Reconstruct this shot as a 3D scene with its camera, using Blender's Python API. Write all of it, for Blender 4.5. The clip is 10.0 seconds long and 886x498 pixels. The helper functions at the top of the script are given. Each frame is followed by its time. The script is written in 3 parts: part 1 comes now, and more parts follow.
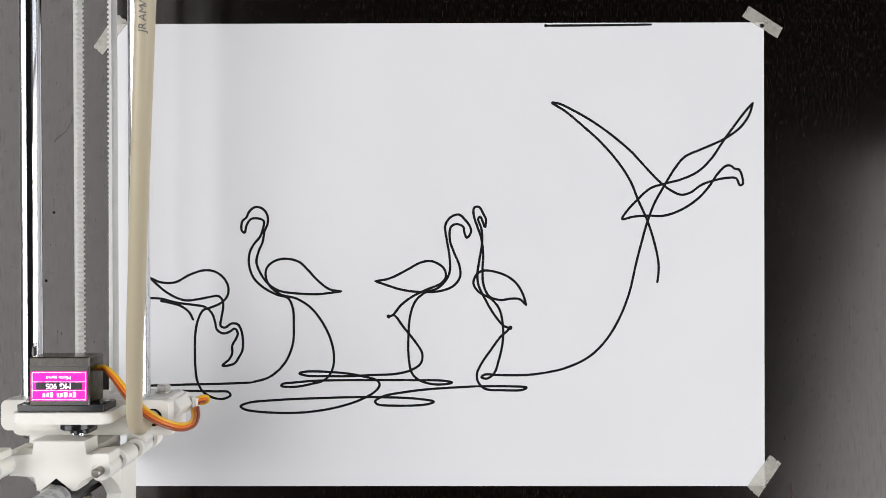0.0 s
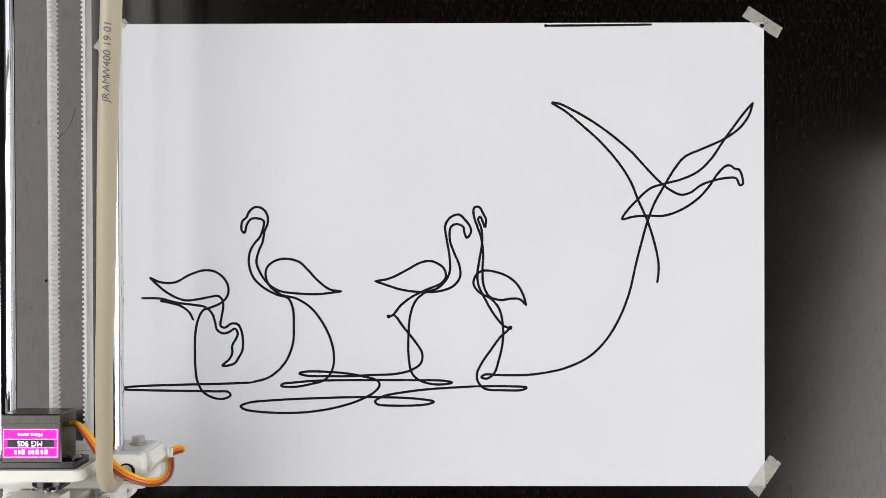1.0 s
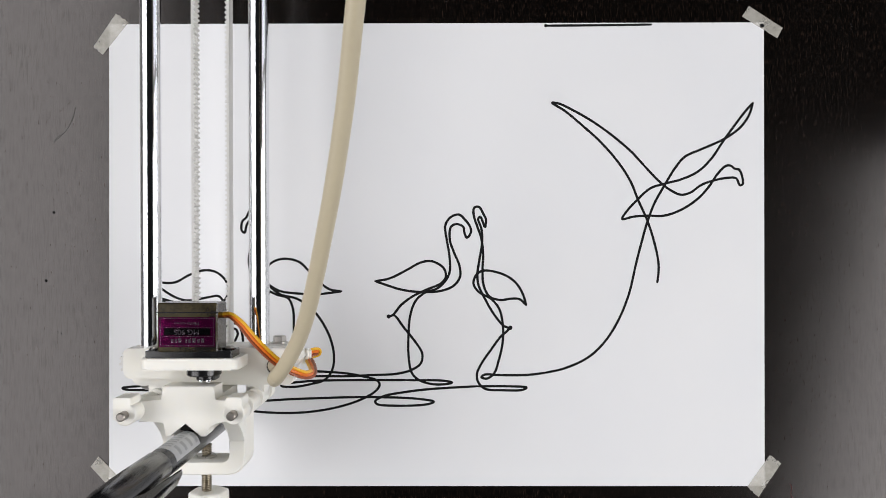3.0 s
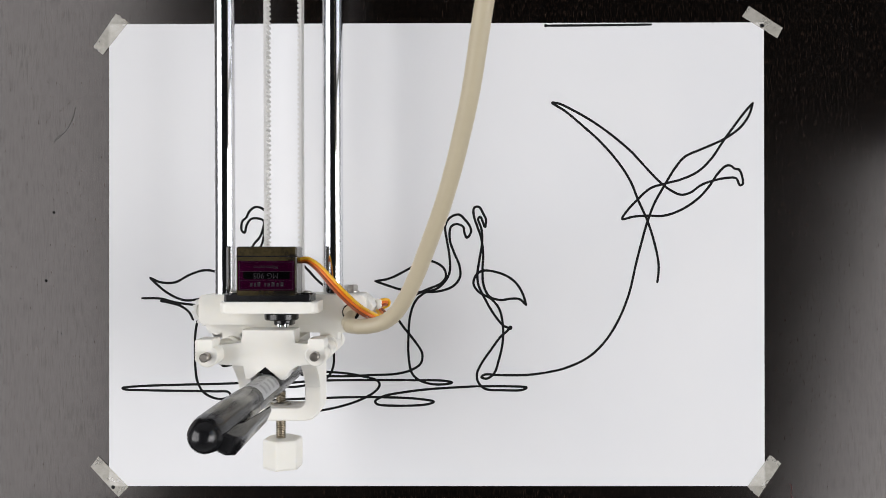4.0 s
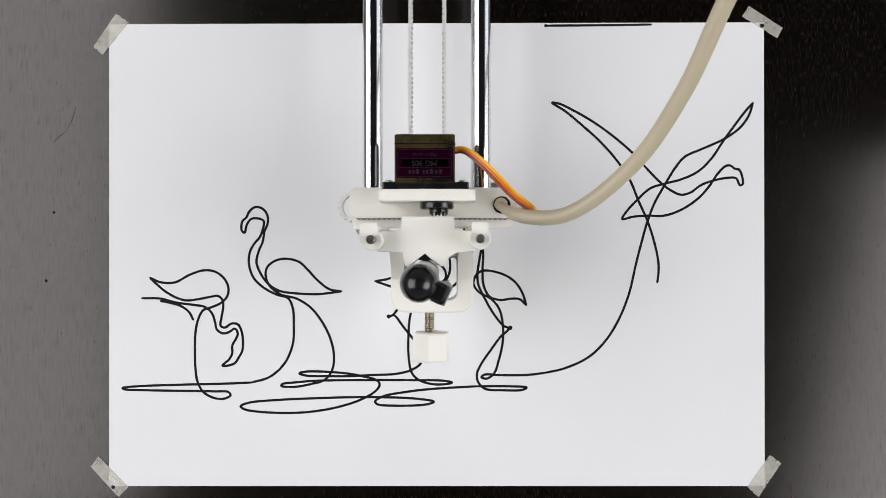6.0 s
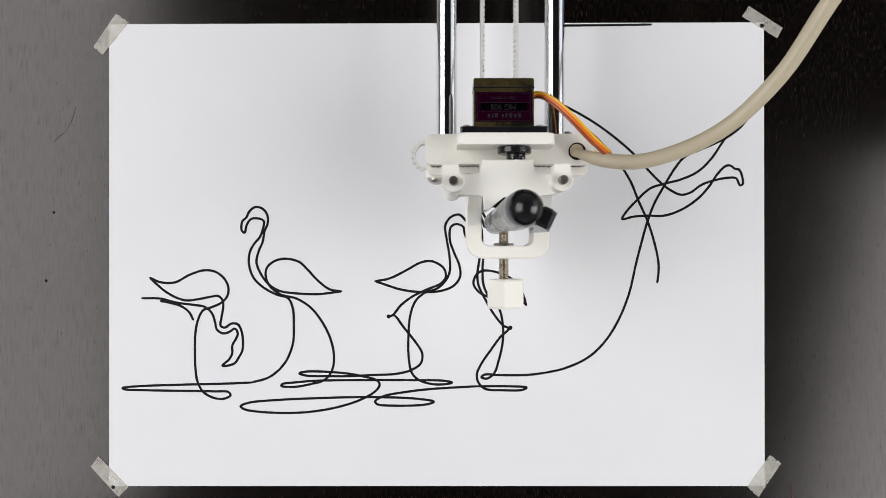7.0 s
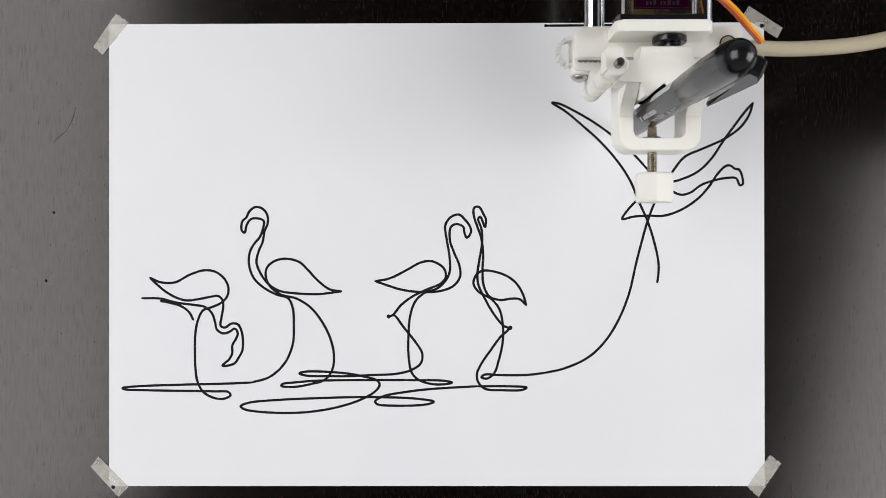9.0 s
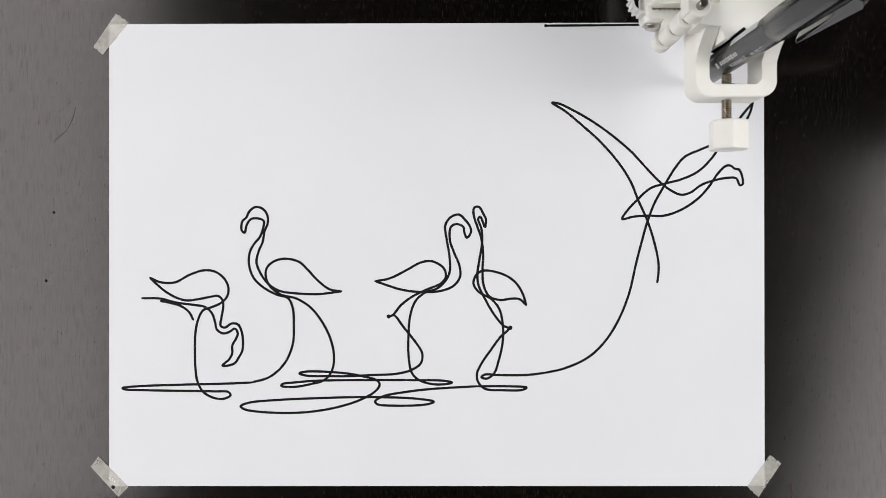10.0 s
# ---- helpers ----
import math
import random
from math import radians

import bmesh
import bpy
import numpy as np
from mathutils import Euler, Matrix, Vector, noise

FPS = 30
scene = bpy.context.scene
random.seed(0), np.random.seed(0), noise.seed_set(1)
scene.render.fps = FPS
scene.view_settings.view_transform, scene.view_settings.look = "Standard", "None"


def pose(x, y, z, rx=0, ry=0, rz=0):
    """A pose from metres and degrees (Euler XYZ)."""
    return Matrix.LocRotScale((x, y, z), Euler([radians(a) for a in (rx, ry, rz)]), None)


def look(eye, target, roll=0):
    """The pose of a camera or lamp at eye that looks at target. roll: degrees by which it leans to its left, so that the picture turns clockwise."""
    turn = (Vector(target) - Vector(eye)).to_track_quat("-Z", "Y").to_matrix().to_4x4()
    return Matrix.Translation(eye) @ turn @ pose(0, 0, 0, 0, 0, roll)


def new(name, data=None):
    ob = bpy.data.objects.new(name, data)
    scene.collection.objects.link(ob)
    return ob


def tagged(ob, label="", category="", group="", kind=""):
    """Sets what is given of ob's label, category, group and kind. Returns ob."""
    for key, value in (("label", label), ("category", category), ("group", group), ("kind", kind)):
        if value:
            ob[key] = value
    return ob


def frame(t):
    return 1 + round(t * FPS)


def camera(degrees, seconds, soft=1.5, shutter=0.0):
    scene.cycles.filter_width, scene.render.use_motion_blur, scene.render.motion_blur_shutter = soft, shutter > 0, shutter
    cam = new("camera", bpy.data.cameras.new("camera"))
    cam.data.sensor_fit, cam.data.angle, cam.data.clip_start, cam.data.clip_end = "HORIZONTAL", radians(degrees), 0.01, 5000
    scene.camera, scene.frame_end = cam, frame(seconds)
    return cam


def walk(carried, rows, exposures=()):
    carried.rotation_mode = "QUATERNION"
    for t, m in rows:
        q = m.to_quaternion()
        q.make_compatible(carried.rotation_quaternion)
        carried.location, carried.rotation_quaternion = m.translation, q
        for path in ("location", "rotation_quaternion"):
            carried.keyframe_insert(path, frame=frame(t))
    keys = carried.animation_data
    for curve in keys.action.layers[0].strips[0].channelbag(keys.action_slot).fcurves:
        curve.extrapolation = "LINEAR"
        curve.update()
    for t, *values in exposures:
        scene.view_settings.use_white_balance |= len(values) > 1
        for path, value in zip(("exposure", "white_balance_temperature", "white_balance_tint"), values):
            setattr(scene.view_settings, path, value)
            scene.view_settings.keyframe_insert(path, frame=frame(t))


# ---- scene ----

MM = 0.001
EYE = 0.36
cam = camera(58.34, 10.0, soft=0.6, shutter=0.3)
walk(cam, [(0, pose(0, 0, EYE)), (10, pose(0, 0, EYE))], [(0, 0.0, 6500, 10), (10, 0.0, 6500, 10)])

# ---------------------------------------------------------------- world and light
world = bpy.data.worlds.new("world")
scene.world = world
world.use_nodes = True
wn = world.node_tree
sky = wn.nodes.new("ShaderNodeTexSky")
sky.sky_type, sky.sun_disc, sky.sun_elevation, sky.sun_rotation = "NISHITA", False, radians(35), radians(90)
wn.links.new(sky.outputs["Color"], wn.nodes["Background"].inputs["Color"])
wn.nodes["Background"].inputs["Strength"].default_value = 0.12

ROOM_X, ROOM_Y, CEIL_Z, FLOOR_Z = 1.7, 1.7, 1.86, -0.74


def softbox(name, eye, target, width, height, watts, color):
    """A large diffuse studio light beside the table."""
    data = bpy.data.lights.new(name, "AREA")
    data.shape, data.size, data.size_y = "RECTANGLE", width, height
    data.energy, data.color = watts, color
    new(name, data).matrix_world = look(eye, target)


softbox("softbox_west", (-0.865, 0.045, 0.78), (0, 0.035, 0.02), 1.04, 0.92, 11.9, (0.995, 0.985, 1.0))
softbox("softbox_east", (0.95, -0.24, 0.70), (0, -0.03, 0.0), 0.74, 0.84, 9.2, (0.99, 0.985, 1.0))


# ---------------------------------------------------------------- materials
def material(name, color, rough=0.5, metal=0.0, spec=0.5):
    m = bpy.data.materials.new(name)
    m.use_nodes = True
    b = m.node_tree.nodes["Principled BSDF"]
    b.inputs["Base Color"].default_value = (*color, 1)
    b.inputs["Roughness"].default_value = rough
    b.inputs["Metallic"].default_value = metal
    b.inputs["Specular IOR Level"].default_value = spec
    return m, m.node_tree, b


def coords(nt, scale=(1, 1, 1), kind="Object"):
    tc, mp = nt.nodes.new("ShaderNodeTexCoord"), nt.nodes.new("ShaderNodeMapping")
    mp.inputs["Scale"].default_value = scale
    nt.links.new(tc.outputs[kind], mp.inputs["Vector"])
    return mp.outputs["Vector"]


def noise_tex(nt, vector, scale, detail=4, rough=0.55):
    n = nt.nodes.new("ShaderNodeTexNoise")
    n.inputs["Scale"].default_value, n.inputs["Detail"].default_value = scale, detail
    n.inputs["Roughness"].default_value = rough
    nt.links.new(vector, n.inputs["Vector"])
    return n.outputs["Fac"]


def ramp(nt, fac, stops):
    r = nt.nodes.new("ShaderNodeValToRGB")
    e = r.color_ramp.elements
    while len(e) < len(stops):
        e.new(0.5)
    for el, (p, c) in zip(e, stops):
        el.position, el.color = p, (*c, 1) if len(c) == 3 else c
    nt.links.new(fac, r.inputs["Fac"])
    return r.outputs["Color"]


def grey(v):
    return (v, v, v)


def bump(nt, b, height, strength, distance):
    n = nt.nodes.new("ShaderNodeBump")
    n.inputs["Strength"].default_value, n.inputs["Distance"].default_value = strength, distance
    nt.links.new(height, n.inputs["Height"])
    nt.links.new(n.outputs["Normal"], b.inputs["Normal"])


def speckled(name, c0, c1, scale, rough=(0.4, 0.6), metal=0.0, relief=0.15, depth=0.0003, stretch=(1, 1, 1), spec=0.5):
    m, nt, b = material(name, c0, rough[0], metal, spec)
    v = coords(nt, stretch)
    broad, fine = noise_tex(nt, v, scale), noise_tex(nt, v, scale * 9, 3)
    mix = nt.nodes.new("ShaderNodeMath")
    mix.operation = "MULTIPLY_ADD"
    nt.links.new(fine, mix.inputs[0])
    mix.inputs[1].default_value = 0.35
    nt.links.new(broad, mix.inputs[2])
    nt.links.new(ramp(nt, mix.outputs[0], [(0.45, c0), (0.9, c1)]), b.inputs["Base Color"])
    nt.links.new(ramp(nt, broad, [(0.3, grey(rough[0])), (0.7, grey(rough[1]))]), b.inputs["Roughness"])
    if relief:
        bump(nt, b, fine, relief, depth)
    return m


def wood_table():
    """Black-brown stained veneer with long open pores along y."""
    m, nt, b = material("black_brown_wood", (0.02, 0.018, 0.016), 0.4)
    v = coords(nt, (1, 0.045, 1))
    pores = noise_tex(nt, v, 900, 5, 0.6)
    bands = noise_tex(nt, coords(nt, (1, 0.12, 1)), 60, 4)
    blot = noise_tex(nt, coords(nt), 9, 3)
    mul = nt.nodes.new("ShaderNodeMath")
    mul.operation = "MULTIPLY_ADD"
    nt.links.new(bands, mul.inputs[0])
    mul.inputs[1].default_value = 0.35
    nt.links.new(pores, mul.inputs[2])
    nt.links.new(ramp(nt, mul.outputs[0], [(0.45, (0.0009, 0.0008, 0.0007)), (0.9, (0.0034, 0.0028, 0.0024))]), b.inputs["Base Color"])
    nt.links.new(ramp(nt, blot, [(0.3, grey(0.135)), (0.7, grey(0.17))]), b.inputs["Roughness"])
    dash = noise_tex(nt, coords(nt, (1, 0.075, 1)), 1700, 4, 0.6)
    nt.links.new(ramp(nt, dash, [(0.35, grey(0.39)), (0.50, grey(0.55))]), b.inputs["Specular IOR Level"])
    b.inputs["Specular Tint"].default_value = (1.0, 0.94, 0.91, 1)
    b.inputs["Anisotropic"].default_value = 0.5
    across = nt.nodes.new("ShaderNodeCombineXYZ")
    across.inputs[0].default_value = 1
    nt.links.new(across.outputs[0], b.inputs["Tangent"])
    flecks = noise_tex(nt, coords(nt, (1, 0.17, 1)), 1900, 4, 0.6)
    pale = nt.nodes.new("ShaderNodeMix")
    pale.data_type = "RGBA"
    nt.links.new(ramp(nt, flecks, [(0.53, grey(0)), (0.68, grey(1))]), pale.inputs["Factor"])
    nt.links.new(b.inputs["Base Color"].links[0].from_socket, pale.inputs["A"])
    pale.inputs["B"].default_value = (0.024, 0.0145, 0.0105, 1)
    nt.links.new(pale.outputs["Result"], b.inputs["Base Color"])
    bump(nt, b, ramp(nt, flecks, [(0.30, grey(0)), (0.44, grey(1))]), 0.035, 0.0002)
    return m


def print_plastic():
    """Off-white printed plastic with fine layer lines."""
    m, nt, b = material("white_print_plastic", (0.8, 0.78, 0.72), 0.42)
    w = nt.nodes.new("ShaderNodeTexWave")
    w.bands_direction = "Z"
    w.inputs["Scale"].default_value, w.inputs["Distortion"].default_value = 1250, 0.4
    nt.links.new(coords(nt), w.inputs["Vector"])
    bump(nt, b, w.outputs["Fac"], 0.1, 0.00008)
    blot = noise_tex(nt, coords(nt), 55, 4)
    nt.links.new(ramp(nt, blot, [(0.3, (0.88, 0.86, 0.785)), (0.7, (0.92, 0.90, 0.835))]), b.inputs["Base Color"])
    b.inputs["Subsurface Weight"].default_value = 0.35
    b.inputs["Subsurface Scale"].default_value = 0.002
    b.inputs["Subsurface Radius"].default_value = (1.0, 0.95, 0.85)
    return m


def paper_stock():
    m, nt, b = material("white_paper", (0.83, 0.83, 0.84), 0.75, 0, 0.25)
    fine, broad = noise_tex(nt, coords(nt), 900, 4), noise_tex(nt, coords(nt), 12, 3)
    nt.links.new(ramp(nt, broad, [(0.3, (0.815, 0.82, 0.835)), (0.7, (0.845, 0.845, 0.85))]), b.inputs["Base Color"])
    bump(nt, b, fine, 0.12, 0.0001)
    return m


def tape_film():
    m = speckled("masking_tape", (0.60, 0.575, 0.50), (0.80, 0.775, 0.70), 130, (0.45, 0.65), relief=0.3)
    b = m.node_tree.nodes["Principled BSDF"]
    nt = m.node_tree
    cloudy = noise_tex(nt, coords(nt), 160, 5, 0.6)
    nt.links.new(ramp(nt, cloudy, [(0.3, grey(0.28)), (0.7, grey(0.46))]), b.inputs["Alpha"])
    return m


M_WOOD = wood_table()
M_PRINT = print_plastic()
M_PAPER = paper_stock()
M_TAPE = tape_film()
M_INK = speckled("marker_ink", (0.006, 0.006, 0.007), (0.018, 0.018, 0.018), 400, (0.7, 0.85), relief=0, spec=0.1)
M_CHROME = speckled("polished_steel", (0.80, 0.81, 0.84), (0.86, 0.86, 0.88), 40, (0.04, 0.09), 1.0, 0)
M_STEEL = speckled("zinc_steel", (0.45, 0.42, 0.38), (0.62, 0.60, 0.57), 300, (0.25, 0.4), 1.0, 0.1)
M_THREAD = speckled("oiled_screw_steel", (0.26, 0.22, 0.16), (0.42, 0.37, 0.29), 400, (0.25, 0.4), 1.0, 0.1)
M_DARKSTEEL = speckled("dark_steel", (0.22, 0.20, 0.18), (0.4, 0.37, 0.33), 300, (0.3, 0.45), 1.0, 0.1)
M_BELT = speckled("white_belt_rubber", (0.72, 0.71, 0.68), (0.8, 0.79, 0.76), 200, (0.5, 0.65), relief=0.1)
M_HOSE = speckled("beige_hose_plastic", (0.54, 0.47, 0.33), (0.57, 0.50, 0.355), 70, (0.32, 0.45), relief=0.05)
M_SMOKE = speckled("smoky_black_plastic", (0.007, 0.006, 0.005), (0.060, 0.045, 0.016), 110, (0.16, 0.24), relief=0.02)
M_BLACK = speckled("black_plastic", (0.006, 0.006, 0.007), (0.012, 0.012, 0.013), 150, (0.16, 0.24), relief=0.02)
M_BARREL = speckled("dark_grey_plastic", (0.03, 0.03, 0.031), (0.042, 0.042, 0.043), 150, (0.2, 0.27), relief=0.02, spec=0.85)
M_LABEL = speckled("silver_label", (0.50, 0.51, 0.52), (0.58, 0.59, 0.60), 200, (0.3, 0.4), 0.2, 0.02)
M_FOIL = speckled("magenta_foil", (0.36, 0.012, 0.18), (0.42, 0.018, 0.22), 200, (0.1, 0.14), 0.98, 0.02)
M_FOILBLACK = speckled("black_foil", (0.012, 0.011, 0.014), (0.03, 0.028, 0.032), 200, (0.1, 0.15), 0.95, 0)
M_SILVER = speckled("silver_print", (0.66, 0.60, 0.66), (0.76, 0.70, 0.76), 200, (0.1, 0.15), 0.98, 0)
M_WHITEPRINT = speckled("white_print", (0.42, 0.42, 0.43), (0.52, 0.52, 0.53), 200, (0.4, 0.5), relief=0)
M_PALEPRINT = speckled("pale_grey_print", (0.30, 0.31, 0.32), (0.38, 0.39, 0.40), 500, (0.3, 0.4), relief=0)
M_GREYPRINT = speckled("grey_print", (0.08, 0.08, 0.09), (0.14, 0.14, 0.15), 500, (0.5, 0.6), relief=0)
M_YELLOW = speckled("yellow_wire", (0.88, 0.46, 0.015), (0.95, 0.54, 0.03), 150, (0.3, 0.4), relief=0)
M_ORANGE = speckled("orange_wire", (0.82, 0.17, 0.012), (0.88, 0.22, 0.02), 150, (0.3, 0.4), relief=0)
M_BROWN = speckled("brown_wire", (0.26, 0.055, 0.015), (0.34, 0.08, 0.03), 150, (0.3, 0.4), relief=0)
M_SCRATCH = speckled("scratched_veneer", (0.008, 0.007, 0.007), (0.02, 0.018, 0.017), 300, (0.5, 0.7), relief=0, spec=0.3)
M_RED = speckled("red_stain", (0.05, 0.006, 0.005), (0.08, 0.01, 0.008), 300, (0.5, 0.7), relief=0)
# near-black for the veneer chips, and for shade put into holes and gaps
M_HOLE = speckled("chip_and_hole_shade", (0.006, 0.006, 0.006), (0.012, 0.012, 0.012), 200, (0.8, 0.95), relief=0, spec=0.05)
# unseen room: pale walls bounce fill, the dark ceiling keeps reflections black
M_WALL = speckled("white_fill_wall", (0.66, 0.66, 0.67), (0.72, 0.72, 0.73), 6, (0.7, 0.85), relief=0.1)
M_CEILING = speckled("dark_reflection_ceiling", (0.03, 0.03, 0.032), (0.04, 0.04, 0.042), 6, (0.8, 0.9), relief=0.1)
M_GLASS = material("window_glass", (1, 1, 1), 0.0)[0]
M_GLASS.node_tree.nodes["Principled BSDF"].inputs["Transmission Weight"].default_value = 1.0
M_FLOOR = speckled("dark_floor", (0.06, 0.05, 0.04), (0.10, 0.085, 0.07), 8, (0.4, 0.6), relief=0.1)


# ---------------------------------------------------------------- mesh helpers (all in millimetres)
def part(name, bm, mat, parent=None, label="", smooth=False):
    me = bpy.data.meshes.new(name)
    bmesh.ops.scale(bm, vec=(MM, MM, MM), verts=bm.verts)
    bmesh.ops.recalc_face_normals(bm, faces=bm.faces)
    bm.to_mesh(me)
    bm.free()
    me.materials.append(mat)
    if smooth:
        me.polygons.foreach_set("use_smooth", [True] * len(me.polygons))
        me.set_sharp_from_angle(angle=radians(30))
    ob = new(name, me)
    ob.parent = parent
    if label:
        ob["label"] = label
    return ob


def empty(name, at=(0, 0, 0)):
    ob = new(name)
    ob.location = [c * MM for c in at]
    ob.empty_display_size = 0.01
    return ob


def box(x0, x1, y0, y1, z0, z1, bevel=0.0, bm=None, segments=1):
    b = bmesh.new()
    bmesh.ops.create_cube(b, size=1)
    for v in b.verts:
        v.co = ((x0 + x1) / 2 + v.co.x * (x1 - x0), (y0 + y1) / 2 + v.co.y * (y1 - y0), (z0 + z1) / 2 + v.co.z * (z1 - z0))
    if bevel:
        bmesh.ops.bevel(b, geom=b.edges[:], offset=bevel, segments=segments, affect="EDGES", profile=0.5)
    return join(bm, b)


def join(bm, b):
    if bm is None:
        return b
    tmp = bpy.data.meshes.new("tmp")
    b.to_mesh(tmp)
    b.free()
    bm.from_mesh(tmp)
    bpy.data.meshes.remove(tmp)
    return bm


def slab(outline, z0, z1, bevel=0.0, bm=None, axis="Z", segments=1):
    """A flat outline raised from z0 to z1; axis Y lays the outline in xz, axis X in yz."""
    b = bmesh.new()
    put = {"Z": lambda p, h: (p[0], p[1], h), "Y": lambda p, h: (p[0], h, p[1]), "X": lambda p, h: (h, p[0], p[1])}[axis]
    low = [b.verts.new(put(p, z0)) for p in outline]
    top = [b.verts.new(put(p, z1)) for p in outline]
    f0, f1 = b.faces.new(low), b.faces.new(top)
    rim = [e for f in (f0, f1) for e in f.edges]
    for i in range(len(low)):
        j = (i + 1) % len(low)
        b.faces.new((low[i], low[j], top[j], top[i]))
    if bevel:
        bmesh.ops.bevel(b, geom=rim, offset=bevel, segments=segments, affect="EDGES", profile=0.5)
    return join(bm, b)


def rounded(x0, x1, y0, y1, r, n=6):
    """The outline of a rounded rectangle; r: one radius, or four from the low corner counter-clockwise."""
    rs = r if isinstance(r, (tuple, list)) else (r,) * 4
    out = []
    for (cx, cy, a), q in zip(((x0, y0, 180), (x1, y0, 270), (x1, y1, 0), (x0, y1, 90)), rs):
        q = max(q, 0.01)
        mx, my = cx + (q if cx == x0 else -q), cy + (q if cy == y0 else -q)
        for i in range(n + 1):
            t = radians(a + 90 * i / n)
            out.append((mx + q * math.cos(t), my + q * math.sin(t)))
    return out


def lathe(profile, at, axis="Z", n=32, bm=None):
    """A turned body: (radius, height) pairs along the axis from the point at."""
    b = bmesh.new()
    turn = {"Z": lambda r, c, s, h: (r * c, r * s, h), "Y": lambda r, c, s, h: (r * c, h, r * s), "X": lambda r, c, s, h: (h, r * c, r * s)}[axis]
    rings = []
    for r, h in profile:
        rings.append([b.verts.new(Vector(turn(max(r, 0.001), math.cos(2 * math.pi * i / n), math.sin(2 * math.pi * i / n), h)) + Vector(at)) for i in range(n)])
    for p, q in zip(rings, rings[1:]):
        for i in range(n):
            b.faces.new((p[i], p[(i + 1) % n], q[(i + 1) % n], q[i]))
    b.faces.new(rings[0])
    b.faces.new(rings[-1])
    return join(bm, b)


def rod(r, at, length, axis="Z", n=32, chamfer=0.3, bm=None):
    return lathe([(r - chamfer, 0), (r, chamfer), (r, length - chamfer), (r - chamfer, length)], at, axis, n, bm)


def spline(points, steps=8):
    """A smooth line through the points."""
    p = [Vector(q) for q in points]
    p = [2 * p[0] - p[1]] + p + [2 * p[-1] - p[-2]]
    out = []
    for a, b, c, d in zip(p, p[1:], p[2:], p[3:]):
        t1, t2 = ((b - a).length or 1) ** 0.5, ((c - b).length or 1) ** 0.5
        t3 = ((d - c).length or 1) ** 0.5
        m1 = (c - b + t2 * ((b - a) / t1 - (c - a) / (t1 + t2)))
        m2 = (c - b + t2 * ((d - c) / t3 - (d - b) / (t2 + t3)))
        for i in range(steps):
            s = i / steps
            out.append((2 * s ** 3 - 3 * s ** 2 + 1) * b + (s ** 3 - 2 * s ** 2 + s) * m1 + (3 * s ** 2 - 2 * s ** 3) * c + (s ** 3 - s ** 2) * m2)
    return out + [p[-2]]


def tube(line, r, n=10, bm=None, up=(0, 0, 1)):
    b = bmesh.new()
    rings = []
    for i, p in enumerate(line):
        d = (line[min(i + 1, len(line) - 1)] - line[max(i - 1, 0)]).normalized()
        side = d.cross(Vector(up)).normalized()
        top = side.cross(d)
        rings.append([b.verts.new(p + r * (math.cos(2 * math.pi * k / n) * side + math.sin(2 * math.pi * k / n) * top)) for k in range(n)])
    for p, q in zip(rings, rings[1:]):
        for k in range(n):
            b.faces.new((p[k], p[(k + 1) % n], q[(k + 1) % n], q[k]))
    b.faces.new(rings[0])
    b.faces.new(rings[-1])
    return join(bm, b)


def lettering(name, words, size, m, mat, parent, label=""):
    """Words as a thin mesh, size in millimetres, centred on the pose m."""
    cu = bpy.data.curves.new(name, "FONT")
    cu.body, cu.size, cu.align_x, cu.align_y, cu.extrude = words, size * MM, "CENTER", "CENTER", 0.00003
    tmp = bpy.data.objects.new("tmp", cu)
    scene.collection.objects.link(tmp)
    bpy.context.view_layer.update()
    me = bpy.data.meshes.new_from_object(tmp)
    bpy.data.objects.remove(tmp)
    me.materials.clear()
    me.materials.append(mat)
    ob = new(name, me)
    ob.parent = parent
    ob.matrix_basis = m
    if label:
        ob["label"] = label
    return ob


# ---------------------------------------------------------------- room and table
# Added closing room, out of view; its colours steer fill and reflections.
def room():
    x, y = ROOM_X * 1000, ROOM_Y * 1000
    f, c = FLOOR_Z * 1000, CEIL_Z * 1000
    tagged(part("floor", box(-x - 150, x + 150, -y - 150, y + 150, f - 60, f), M_FLOOR), "dark plain floor of the room", "floor", kind="structure")
    tagged(part("ceiling", box(-x - 150, x + 150, -y - 150, y + 150, c, c + 60), M_CEILING), "unseen plain ceiling, charcoal to keep reflections dark", "ceiling", kind="structure")
    for name, s in (("wall_north", 1), ("wall_south", -1)):
        tagged(part(name, box(-x - 150, x + 150, s * y, s * (y + 120), f, c), M_WALL), "unseen plain wall, white to give fill light", "wall", kind="structure")
    for name, s in (("wall_west", -1), ("wall_east", 1)):
        a, b = sorted((s * x, s * (x + 120)))
        if s < 0:
            wall = box(a, b, -y, y, f, c)
        else:
            y0, y1, z0, z1 = WINDOW
            wall = box(a, b, -y, y0, f, c)
            for piece in ((y1, y, f, c), (y0, y1, f, z0), (y0, y1, z1, c)):
                box(a, b, *piece, bm=wall)
        tagged(part(name, wall, M_WALL), "unseen plain wall, white to give fill light", "wall", kind="structure")
    window()


# opening of the added, unseen window that reflects in the rods
WINDOW = (-600, 1500, 130, 1500)


